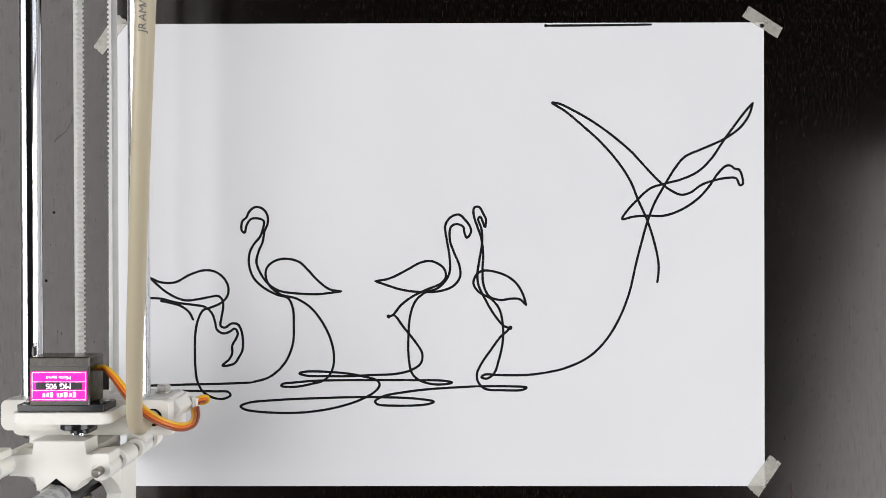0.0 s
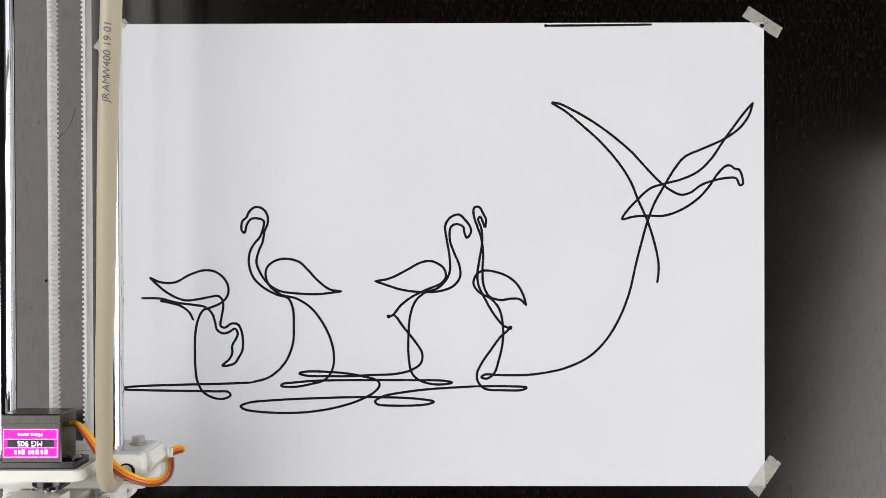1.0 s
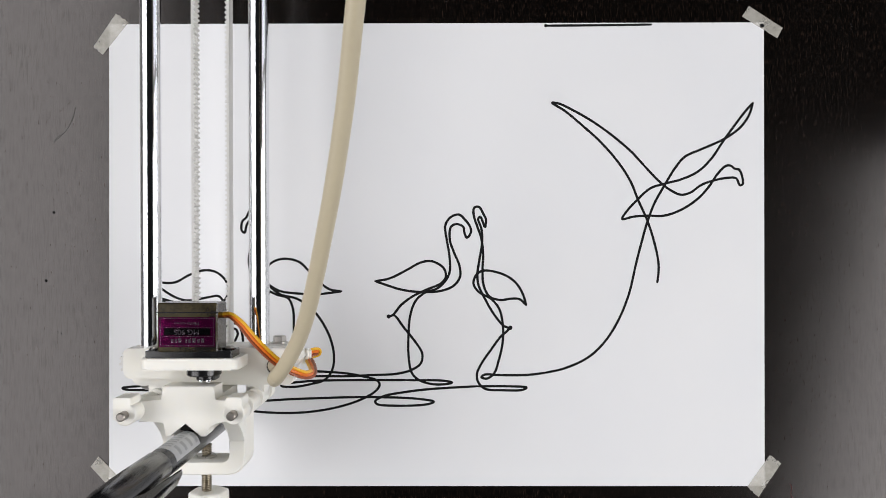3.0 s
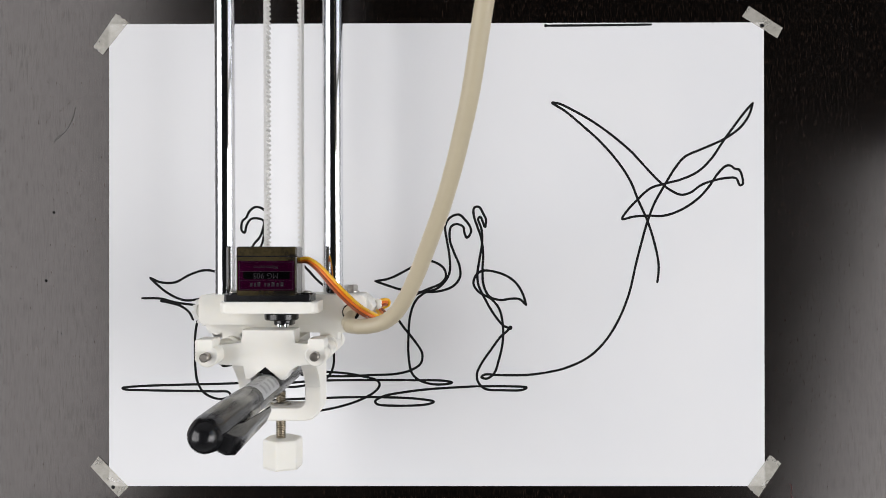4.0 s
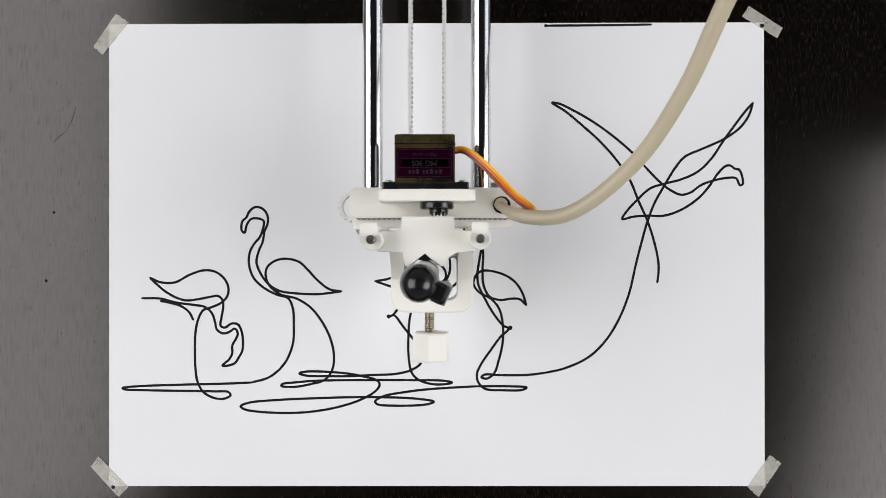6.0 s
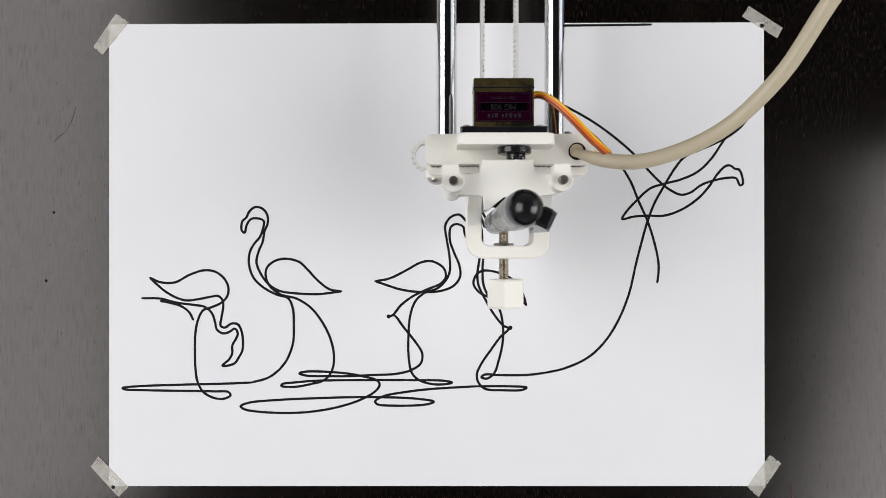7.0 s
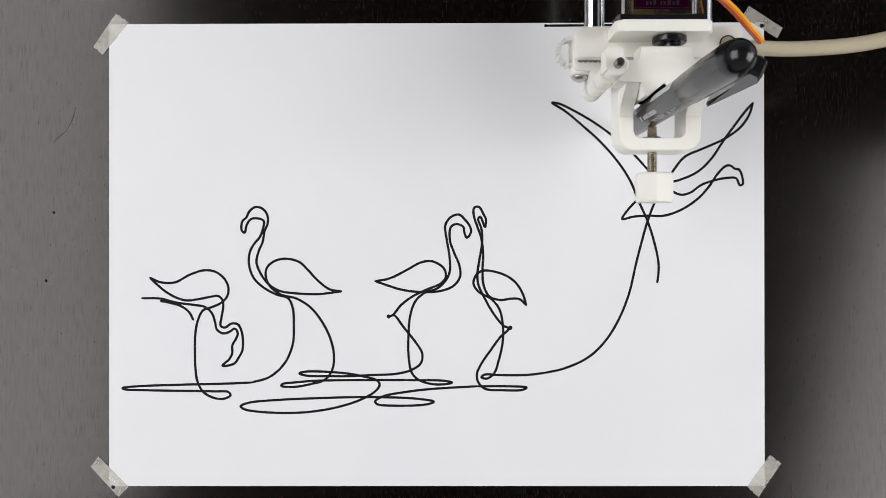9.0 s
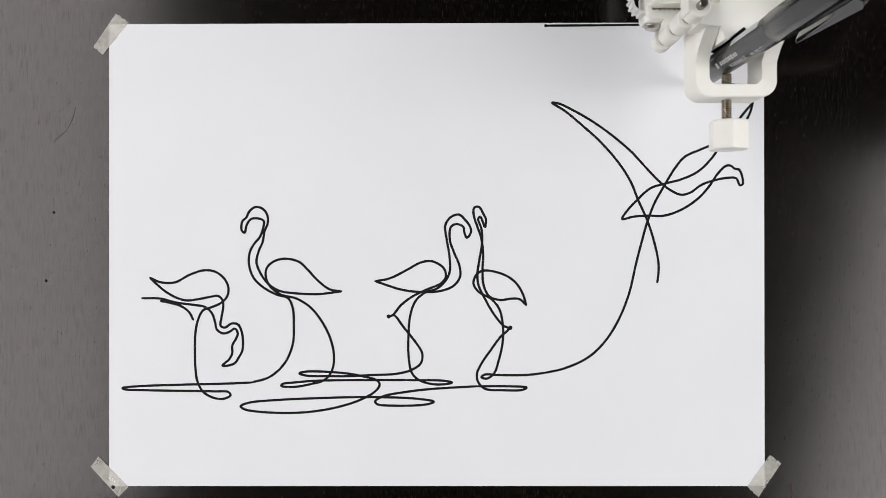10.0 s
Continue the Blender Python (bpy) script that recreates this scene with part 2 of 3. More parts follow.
def window():
    """A wide two-light window, unseen and added in the east wall for the rods' pale stripe."""
    y0, y1, z0, z1 = WINDOW
    x = ROOM_X * 1000
    w = tagged(empty("added_window", (x, 0, 0)), "unseen wide white-framed window, added to reflect in the steel rods", "window", kind="structure")
    mid = (y0 + y1) / 2
    for a in ((y0, y0 + 50, z0, z1), (y1 - 50, y1, z0, z1), (mid - 25, mid + 25, z0 + 50, z1 - 50), (y0 + 50, y1 - 50, z0, z0 + 50), (y0 + 50, y1 - 50, z1 - 50, z1)):
        part("window_frame", box(40, 90, *a, 3), M_PRINT, w)
    part("window_sill", box(-60, 40, y0 - 40, y1 + 40, z0 - 30, z0 - 2, 4), M_PRINT, w)
    for a, b in ((y0 + 50, mid - 25), (mid + 25, y1 - 50)):
        pane = part("pane", box(62, 67, a, b, z0 + 50, z1 - 50), M_GLASS, w)
        pane.visible_shadow = False


def table():
    t = tagged(empty("table", (0, 0, FLOOR_Z * 1000)), "black-brown wood veneer table with long grain", "table")
    h = -FLOOR_Z * 1000
    part("tabletop", box(-600, 600, -380, 380, h - 34, h, 2), M_WOOD, t)
    for sx in (-1, 1):
        for sy in (-1, 1):
            part("leg", box(sx * 560 - 25, sx * 560 + 25, sy * 340 - 25, sy * 340 + 25, 0, h - 34, 2), M_WOOD, t)
    return t


def paper():
    p = tagged(empty("paper_sheet", (0, 0, 0)), "white paper sheet with a one-line marker drawing of wading birds", "paper")
    outline = [(-151.3, -107.4), (145.8, -107.4), (145.4, 102.7), (-151.3, 101.9)]
    part("sheet", slab(outline, 0.15, 0.35), M_PAPER, p)
    drawing(p)
    for x, y, r in ((46.6, 101.2, 0.75), (-24.6, -30.6, 0.95), (30.5, -35.7, 1.0)):
        part("ink_dot", lathe([(r, 0.36), (r * 0.96, 0.42)], (x, y, 0), n=18), M_INK, p)
    for x, y, r in ((144.5, 101.2, 0.95), (-149.4, -107.9, 0.85)):
        part("pin_hole", lathe([(r, 0.53), (r * 0.9, 0.58)], (x, y, 0), n=18), M_INK, p, "small black dot on the corner tape")
    return p


def ink_line(parent, pts):
    """A flat marker line, half a millimetre either side, with a little unevenness."""
    line = spline([(x, y, 0) for x, y in pts], 7)
    b = bmesh.new()
    lo, hi = [], []
    rnd = random.Random(int(abs(pts[0][0]) * 10) + len(pts))
    ph = rnd.random() * 9
    for i, p in enumerate(line):
        d = (line[min(i + 1, len(line) - 1)] - line[max(i - 1, 0)]).normalized()
        s = Vector((-d.y, d.x, 0)) * (0.55 + 0.035 * noise.noise((p.x * 0.35, p.y * 0.35, ph)))
        if i in (0, len(line) - 1):
            s *= 0.8
        lo.append(b.verts.new((p - s) + Vector((0, 0, 0.40 + 0.0001 * (i % 7)))))
        hi.append(b.verts.new((p + s) + Vector((0, 0, 0.40 + 0.0001 * (i % 7)))))
    for i in range(len(line) - 1):
        b.faces.new((lo[i], lo[i + 1], hi[i + 1], hi[i]))
    for end, k in ((line[0], 0), (line[-1], -1)):
        fan = [b.verts.new((end.x + 0.46 * math.cos(a * math.pi / 5), end.y + 0.46 * math.sin(a * math.pi / 5), 0.405)) for a in range(10)]
        b.faces.new(fan)
    ob = part("ink_line", b, M_INK, parent)
    return ob


def tape(outline, label):
    rnd = random.Random(int(outline[0][0] * 10))
    pts = []
    n = len(outline)
    for i in range(n):
        (ax, ay), (bx, by) = outline[i], outline[(i + 1) % n]
        short = math.hypot(bx - ax, by - ay) < 9
        steps = 7 if short else 2
        for k in range(steps):
            s = k / steps
            j = rnd.uniform(-0.22, 0.22) if short and k else 0
            pts.append((ax + (bx - ax) * s + j, ay + (by - ay) * s + j))
    ob = part("tape_strip", slab(pts, 0.42, 0.52), M_TAPE)
    return tagged(ob, label, "tape", "tape at the sheet corners")


def table_marks():
    for x, y, r in ((-176.5, 16.6, 0.62), (-180, -14.4, 0.68), (-174.7, -37.6, 0.3), (-173.1, -38.4, 0.34), (-162, -35, 0.25), (-191.5, -22.5, 0.28)):
        tagged(part("table_chip", lathe([(r, 0.0), (r * 0.8, 0.06)], (x, y, 0.01), n=9), M_HOLE), "tiny dark chip in the table veneer", "chip", "chips in the table")
    line = spline([(-166.5, 64.5, 0.02), (-168, 59, 0.02), (-171.5, 53, 0.02), (-176, 49, 0.02)], 6)
    scratch = tube(line, 0.085, 6)
    tube(spline([(-172.5, 52.3, 0.02), (-175.3, 50.6, 0.02), (-176.6, 47.6, 0.02)], 6), 0.06, 6, scratch)
    tagged(part("table_scratch", scratch, M_SCRATCH), "thin curved scratch in the table veneer", "scratch")
    line = spline([(157.4, -106.5, 0.02), (158.2, -108.5, 0.02), (157.8, -111, 0.02), (158.6, -113, 0.02)], 6)
    tagged(part("red_smear", tube(line, 0.2, 6), M_RED), "faint dark red smear on the table veneer", "smear")


def drawing(parent):
    """The birds, line by line, in millimetres from the middle of the table."""
    # walking bird tail
    ink_line(parent, [(-113.2, -32.0), (-115.0, -28.7), (-118.3, -26.1), (-124.0, -24.3), (-127.8, -23.6)])
    # walking bird neck
    ink_line(parent, [(-136.3, -22.3), (-127.8, -22.5), (-120.9, -24.3), (-112.4, -25.4), (-107.6, -26.4), (-104.5, -29.5), (-103.2, -33.6), (-102.5, -36.4), (-99.9, -38.2), (-97.1, -37.7), (-94.3, -36.1), (-93.0, -38.2), (-93.8, -40.7), (-95.5, -43.8), (-95.5, -47.1), (-96.8, -49.9), (-99.9, -52.8), (-97.3, -52.8), (-94.3, -51.7), (-92.7, -49.4), (-90.9, -45.9), (-90.7, -40.7), (-91.4, -36.9), (-93.0, -34.1), (-95.8, -33.8), (-98.9, -35.6), (-100.7, -34.8), (-100.4, -31.0), (-99.6, -26.6), (-99.9, -23.3), (-101.9, -21.3), (-106.0, -21.8), (-111.2, -22.8), (-116.3, -23.3), (-121.4, -21.8), (-126.5, -18.7), (-130.6, -15.1), (-132.7, -13.1)])
    # walking bird back
    ink_line(parent, [(-132.7, -13.1), (-127.8, -15.1), (-121.4, -15.1), (-115.0, -11.8), (-108.6, -9.7), (-103.5, -10.2), (-99.4, -13.1), (-97.3, -17.2), (-97.8, -21.5), (-100.9, -24.6), (-105.5, -26.6), (-108.6, -27.7), (-110.9, -31.8), (-112.2, -38.2), (-112.4, -45.9), (-112.2, -53.5), (-111.2, -60.2), (-108.6, -64.8), (-104.0, -67.4), (-99.6, -67.9), (-96.3, -66.3), (-97.3, -64.8), (-103.5, -64.5), (-116.3, -64.3), (-134.2, -64.0), (-144.5, -63.5), (-145.2, -63.0), (-138.1, -62.2), (-118.9, -61.5), (-98.4, -61.0), (-86.8, -60.5)])
    # standing bird front
    ink_line(parent, [(-86.8, -60.5), (-78.4, -57.9), (-71.7, -51.7), (-68.1, -43.3), (-67.6, -34.3), (-68.1, -26.6), (-70.2, -22.3), (-75.3, -20.7), (-81.7, -17.2), (-86.1, -12.6), (-87.9, -6.9), (-87.6, -1.8), (-85.6, 2.3), (-83.0, 5.4), (-81.5, 9.5), (-81.2, 12.6), (-83.5, 13.8), (-86.8, 13.6), (-88.9, 11.0), (-89.9, 7.4), (-91.2, 8.5), (-90.9, 12.6), (-89.1, 14.3), (-87.6, 17.2), (-85.0, 19.0), (-82.0, 18.4), (-79.7, 15.6), (-79.4, 11.8), (-80.9, 7.9), (-81.7, 3.3), (-83.5, -1.0), (-84.5, -6.1), (-82.5, -11.3), (-79.1, -15.9), (-74.0, -19.0), (-67.6, -20.0), (-57.4, -20.5), (-49.7, -19.7), (-46.1, -19.2)])
    # standing bird back
    ink_line(parent, [(-46.1, -19.2), (-51.5, -18.2), (-56.9, -14.1), (-61.2, -9.5), (-65.1, -5.9), (-71.5, -4.4), (-76.6, -5.6), (-79.9, -8.7), (-80.2, -13.1), (-77.9, -17.4), (-73.3, -20.7), (-66.3, -22.5), (-59.9, -26.6), (-54.8, -33.0), (-51.0, -40.7), (-49.4, -48.4), (-50.2, -54.8), (-53.5, -59.2), (-59.9, -61.2), (-67.6, -62.5), (-73.3, -62.0), (-72.7, -61.2), (-67.6, -60.5), (-57.4, -59.7), (-36.9, -59.4), (-16.4, -59.4)])
    # turning bird front
    ink_line(parent, [(-16.4, -59.4), (0.3, -59.7), (4.1, -60.5), (1.5, -61.2), (-4.9, -61.2), (-10.8, -59.4), (-14.1, -56.1), (-15.6, -48.4), (-15.6, -38.2), (-14.9, -30.5), (-12.6, -23.8), (-8.5, -20.0), (-2.3, -17.7), (1.5, -13.8), (3.1, -10.0), (2.8, -2.3), (1.5, 5.4), (1.0, 10.5), (3.3, 14.3), (7.2, 15.6), (9.7, 13.6), (12.3, 10.0), (12.6, 7.4), (10.8, 5.1), (9.7, 7.4), (9.2, 10.0), (6.1, 11.3), (3.6, 10.0), (3.1, 4.1), (5.1, -1.8), (7.4, -7.4), (7.7, -12.6), (4.9, -16.6), (-1.0, -19.0), (-10.0, -19.5), (-19.0, -18.4), (-25.4, -16.4), (-30.7, -14.6)])
    # turning bird back
    ink_line(parent, [(-30.7, -14.6), (-24.1, -13.3), (-16.4, -9.5), (-10.0, -6.1), (-4.9, -5.6), (0.3, -8.7), (1.3, -12.6), (-1.0, -15.6), (-7.4, -18.4), (-13.8, -21.5), (-19.0, -25.4), (-22.5, -29.7), (-24.3, -30.7), (-22.3, -30.0), (-17.7, -35.6), (-12.6, -42.0), (-9.5, -47.1), (-10.0, -51.7), (-14.3, -54.8), (-21.5, -56.6), (-31.8, -57.1), (-42.0, -57.6), (-52.3, -57.6), (-61.7, -57.4), (-65.1, -56.4), (-62.5, -55.6), (-53.5, -55.6), (-42.0, -56.6), (-33.0, -58.4)])
    # puddle line
    ink_line(parent, [(-33.0, -58.4), (-29.7, -59.7), (-28.7, -61.5), (-30.5, -64.3), (-36.9, -68.1), (-47.1, -71.5), (-62.5, -74.0), (-80.4, -74.0), (-90.2, -72.5), (-91.7, -71.2), (-88.1, -69.7), (-77.9, -68.6), (-57.4, -67.6), (-31.8, -67.1), (-11.3, -67.9), (-4.1, -69.2), (-7.4, -70.4), (-21.5, -71.0), (-30.0, -70.2), (-30.7, -68.9), (-26.6, -66.6), (-19.0, -65.1), (-6.1, -63.5), (15.6, -62.2)])
    # upright bird neck
    ink_line(parent, [(15.6, -62.2), (29.7, -62.2), (37.9, -62.8), (36.1, -63.8), (27.2, -64.0), (19.0, -63.3), (15.9, -60.2), (15.4, -56.6), (16.4, -53.8), (18.7, -49.9), (21.8, -45.6), (25.9, -40.0), (29.7, -36.1), (27.2, -34.6), (22.5, -28.7), (19.0, -22.5), (16.1, -16.4), (15.6, -11.3), (16.4, -5.4), (17.7, 2.8), (17.4, 9.2), (15.9, 13.6), (16.9, 14.6), (18.2, 11.8), (19.0, 10.0), (19.5, 13.1), (18.2, 16.1), (16.4, 19.0), (14.6, 19.0), (13.8, 17.7), (14.1, 14.6), (15.6, 10.0), (17.2, 5.4), (18.2, -2.3), (17.9, -10.0), (18.4, -16.4), (21.0, -21.5), (25.9, -23.1), (31.0, -22.5), (34.8, -22.8), (37.7, -25.4)])
    # upright bird back
    ink_line(parent, [(37.7, -25.4), (36.1, -20.2), (32.8, -15.1), (28.4, -12.0), (22.0, -10.0), (17.4, -10.0), (14.9, -12.0), (13.8, -15.6), (15.9, -19.2), (22.0, -22.8), (25.6, -27.4), (27.2, -35.6), (26.9, -43.3), (25.1, -51.0), (23.3, -56.1), (20.0, -58.7), (17.4, -58.1), (19.0, -56.9), (24.6, -57.1), (37.4, -57.1), (46.4, -56.1)])
    # rising line
    ink_line(parent, [(46.4, -56.1), (55.3, -54.0), (65.6, -49.2), (73.3, -42.0), (79.7, -31.8), (84.3, -20.2), (87.3, -7.4), (89.9, 2.8), (92.7, 12.6), (95.8, 20.7), (100.4, 28.9), (105.3, 36.9), (109.6, 41.8), (116.8, 45.1), (124.5, 48.4), (129.6, 51.2), (134.7, 55.1), (138.6, 60.5), (140.4, 66.1)])
    # flying bird body
    ink_line(parent, [(140.4, 66.1), (136.8, 62.2), (132.2, 56.1), (127.0, 48.9), (121.4, 40.7), (115.5, 35.1), (107.8, 31.5), (100.9, 29.7), (93.8, 27.4), (87.3, 21.5), (83.5, 17.4), (81.2, 13.6), (86.1, 14.6), (92.5, 15.1), (100.2, 15.1), (107.8, 17.7), (115.5, 22.8), (120.6, 28.4), (124.5, 34.1), (128.3, 37.7), (130.4, 37.7), (132.2, 36.4), (134.2, 35.9), (135.5, 33.0), (135.8, 29.5), (134.5, 28.9), (132.9, 32.0), (129.6, 32.3), (123.2, 31.2), (116.8, 28.9), (112.2, 25.6), (107.8, 24.6), (102.7, 26.9), (97.6, 31.0), (91.2, 37.7)])
    # flying bird wing
    ink_line(parent, [(91.2, 37.7), (85.3, 44.1), (76.6, 51.5), (67.6, 57.9), (58.7, 63.0), (52.8, 65.8), (49.4, 66.3), (55.3, 62.5), (63.0, 56.1), (71.2, 48.7), (79.1, 39.7), (84.8, 31.0), (88.6, 21.8), (92.7, 12.6), (95.8, 2.8), (97.6, -6.1), (97.6, -11.3), (97.1, -15.1)])
    # test line
    ink_line(parent, [(46.6, 101.2), (70.7, 101.4), (94.3, 101.7)])


# ---------------------------------------------------------------- the drawing carriage (place at 5.5 s)
ROD_X = (-42.5, 0.3)
ROD_Z = 44.2
SAG = math.atan(0.013)


def along_arm(bm, z):
    """Tilts a part of the arm, which sags towards its free end."""
    bmesh.ops.rotate(bm, cent=(0, 6, z), matrix=Matrix.Rotation(SAG, 3, "X"), verts=bm.verts)
    return bm


def belt(parent, x, side):
    """A toothed belt on edge: a band with a tooth every 2 mm on the side given."""
    b = box(x - 0.5, x + 0.5, 6, 330, 31.2, 37.2, 0.0)
    n = 160
    for i in range(n):
        y = 8 + 2 * i
        tip = 0.35
        o = [(x + side * 0.45, y - 0.6), (x + side * 0.45, y + 0.6), (x + side * 1.2, y + tip), (x + side * 1.2, y - tip)]
        slab(o, 31.2, 37.2, bm=b)
    return part("timing_belt", along_arm(b, 37.5), M_BELT, parent, "white toothed belt standing on edge")


def end_block(parent):
    """The clamp block at the end of the rods, split in two halves."""
    lower = slab(rounded(-50.4, 13.6, -1.9, 13.5, (2.5, 2, 2, 2)), 29, 44.3, 0.3)
    slab([(-3, 3), (8, 2.6), (14.5, 5.0), (16.5, 8.2), (13.8, 12.2), (9, 13.4), (-3, 13.3)], 26.5, 44.0, 0.4, lower)
    part("lower_clamp", lower, M_PRINT, parent, smooth=True)
    upper = slab(rounded(-51, 14, 1.7, 13.5, (2.5, 2, 2.5, 2)), 45.4, 51.5, 0.3)
    slab(rounded(-38.6, -2.6, 50.0, 67.5, (0.3, 0.3, 2.5, 2.5)), 7.4, 11.7, 0.5, upper, "Y")
    part("upper_clamp", upper, M_PRINT, parent, smooth=True)
    # belt end held in the split, coloured dark for the slit's shade
    b = box(-49, 12, 1.5, 2.4, 44.4, 45.5)
    for i in range(30):
        box(-48 + 2 * i - 0.5, -48 + 2 * i + 0.5, 1.2, 1.7, 44.3, 45.6, bm=b)
    part("belt_end", b, M_DARKSTEEL, parent, "toothed belt end, darkened for the shade in the clamp split")
    loop = bmesh.new()
    n = 22
    for i in range(n):
        a = radians(60 + 240 * i / (n - 1))
        c, s = math.cos(a), math.sin(a)
        p = Vector((-51 + 4.2 * c, 6.5 + 4.6 * s))
        t = Vector((-s, c))
        nrm = Vector((c, s))
        w = 0.75 if i % 2 else 0.45
        h = 1.7 if i % 2 else 0.9
        o = [p - t * w, p + t * w, p + t * w * 0.6 + nrm * h, p - t * w * 0.6 + nrm * h] if i % 2 else [p - t * w * 1.4, p + t * w * 1.4, p + t * w * 1.4 + nrm * h, p - t * w * 1.4 + nrm * h]
        slab(o, 35, 41, bm=loop)
    part("belt_loop", loop, M_BELT, parent, "white toothed belt end bent into a loop")
    bolt = lathe([(3.4, 13.6), (3.4, 14.1), (3.2, 14.2)], (6.3, 0, 34.4), "Y", 28)
    lathe([(2.7, 14.2), (2.75, 14.4), (2.75, 16.3), (2.3, 16.7)], (6.3, 0, 34.4), "Y", 6, bolt)
    part("hex_bolt", bolt, M_STEEL, parent, "bright zinc hex bolt and washer on the clamp back")
    lug = slab(rounded(-50.8, -42.5, 31, 42, 3), -2.6, 3, 0.5, axis="Y")
    part("screw_lug", lug, M_PRINT, parent, smooth=True)
    pan = lathe([(3.4, 0), (3.4, 0.6), (2.7, 1.7), (1.2, 2.4)], (0, 0, 0), "Y", 24)
    for v in pan.verts:
        v.co = Vector((-46.7 + v.co.x, -2.6 - v.co.y, 36.4 + v.co.z))
    part("pan_screw", pan, M_STEEL, parent, "round-headed steel screw in the clamp front", smooth=True)
    # flat dark disc: the shade inside the hose hole is put into its colour
    part("hose_socket", lathe([(3.4, 51.3), (3.4, 51.7), (2.9, 51.8)], (8.2, 6.7, 0), n=28), M_HOLE, parent, "dark disc for the shaded socket hole round the hose end", smooth=True)
    part("socket_plug", lathe([(2.6, 51.6), (2.6, 52.2), (2.4, 52.3)], (7.9, 6.9, 0), n=28), M_HOSE, parent, "pale plug in the socket", smooth=True)


def servo(parent):
    s = part("servo_motor", box(-32.6, -10.2, 13.9, 32.2, 53.8, 66, 0.5), M_SMOKE, parent, "small smoky black servo motor", smooth=True)
    fl = slab(rounded(-37.4, -5.0, 53.9, 65.6, 0.8), 11.7, 14.3, 0.25, axis="Y")
    part("flange", fl, M_BLACK, s, smooth=True)
    part("end_cap", box(-32.75, -10.05, 28.4, 28.8, 53.7, 66.12), M_BLACK, s)
    for x in (-35.1, -7.3):
        sc = lathe([(1.7, 0), (1.7, 0.8), (1.1, 1.3)], (x, 14.3, 59.8), "Y", 16)
        part("flange_screw", sc, M_STEEL, s, "shiny flange screw", smooth=True)
        part("screw_washer", lathe([(2.5, 0), (2.4, 0.5)], (x, 14.3, 59.8), "Y", 18), M_BLACK, s)
    part("gear_boss", rod(6.4, (-17.0, 4.6, 59.8), 2.6, "Y", 32, 0.4), M_BLACK, s, smooth=True)
    horn = rod(3.6, (-16.3, 2.6, 59.6), 2.1, "Y", 24, 0.3)
    slab(rounded(-19, -13.4, 50, 60, 2), 2.3, 4.2, 0.3, horn, "Y")
    part("servo_horn", horn, M_BLACK, s, smooth=True)
    for dx in (-1.3, 1.3):
        part("horn_screw", lathe([(0.9, 0), (0.9, 1.2), (0.4, 1.6)], (-16 + dx, 2.0, 62.4), "Y", 12), M_CHROME, s, smooth=True)
    # sticker and its print, read from the far side
    part("sticker", slab(rounded(-31.9, -11.0, 15.9, 26.9, 0.4), 66.02, 66.10), M_FOIL, s, "magenta foil sticker")
    part("sticker_band", box(-30.0, -12.8, 20.1, 22.8, 66.10, 66.14), M_FOILBLACK, s)
    rim = box(-31.4, -11.5, 16.3, 16.45, 66.10, 66.15)
    for a in ((-31.4, -11.5, 26.4, 26.55), (-31.4, -31.25, 16.45, 26.4), (-11.65, -11.5, 16.45, 26.4)):
        box(*a, 66.10, 66.15, bm=rim)
    for y in (19.7, 22.95):
        box(-31.1, -11.8, y, y + 0.12, 66.10, 66.15, bm=rim)
    part("sticker_border", rim, M_SILVER, s)
    lettering("model_print", "MG 90S", 2.9, pose(-21.6 * MM, 21.45 * MM, 66.18 * MM, 0, 0, 180), M_SILVER, s)
    lettering("kind_print", "Micro servo", 1.9, pose(-21.6 * MM, 24.6 * MM, 66.18 * MM, 0, 0, 180), M_SILVER, s)
    bars = bmesh.new()
    x = -27.4
    for w in (1.1, 0.9, 1.3, 0, 0.8, 1.1, 1.5, 1.1, 1.3):
        if w:
            bars = box(x, x + w * 0.82, 17.4, 19.1 if w > 1.2 else 18.8, 66.10, 66.16, bm=bars)
        x += w * 1.1 + 0.25 if w else 0.9
    part("maker_bars", bars, M_SILVER, s)
    # three-wire ribbon to its plug
    mid = spline([(-10.8, 26.9, 58.0), (-7.4, 27.1, 59.5), (-3.0, 24.5, 62), (4.1, 17.3, 65), (12, 9.5, 63.5), (19.3, 4.6, 58.0), (21.8, 3.2, 49), (20.4, 4, 38), (17.6, 6, 29.5)], 8)
    tail = spline([(15.8, 7.2, 28), (18.4, 8.8, 27.0), (20.2, 8.8, 24), (19.0, 7.6, 21), (13, 6.5, 21)], 8)
    for k, (nm, mat, lab) in enumerate((("yellow_wire", M_YELLOW, "yellow wire"), ("orange_wire", M_ORANGE, "orange wire"), ("brown_wire", M_BROWN, "brown wire"))):
        b = None
        for line in (mid, tail):
            shift = []
            for i, p in enumerate(line):
                d = (line[min(i + 1, len(line) - 1)] - line[max(i - 1, 0)]).normalized()
                side = d.cross(Vector((0.25, 0.1, 1))).normalized()
                shift.append(p + side * (k - 1) * (1.15 if line is tail else 0.55 + 0.6 * min(1, i / 22)) + Vector((0, 0, 0.9 * (1 - k) * max(0, 1 - i / 22) if line is mid else 0)))
            b = tube(shift, 0.62, 8, b)
        part(nm, b, mat, s, lab, smooth=True)
    plug = box(12.3, 18.3, 4.8, 10.2, 25.6, 29.4, 0.4)
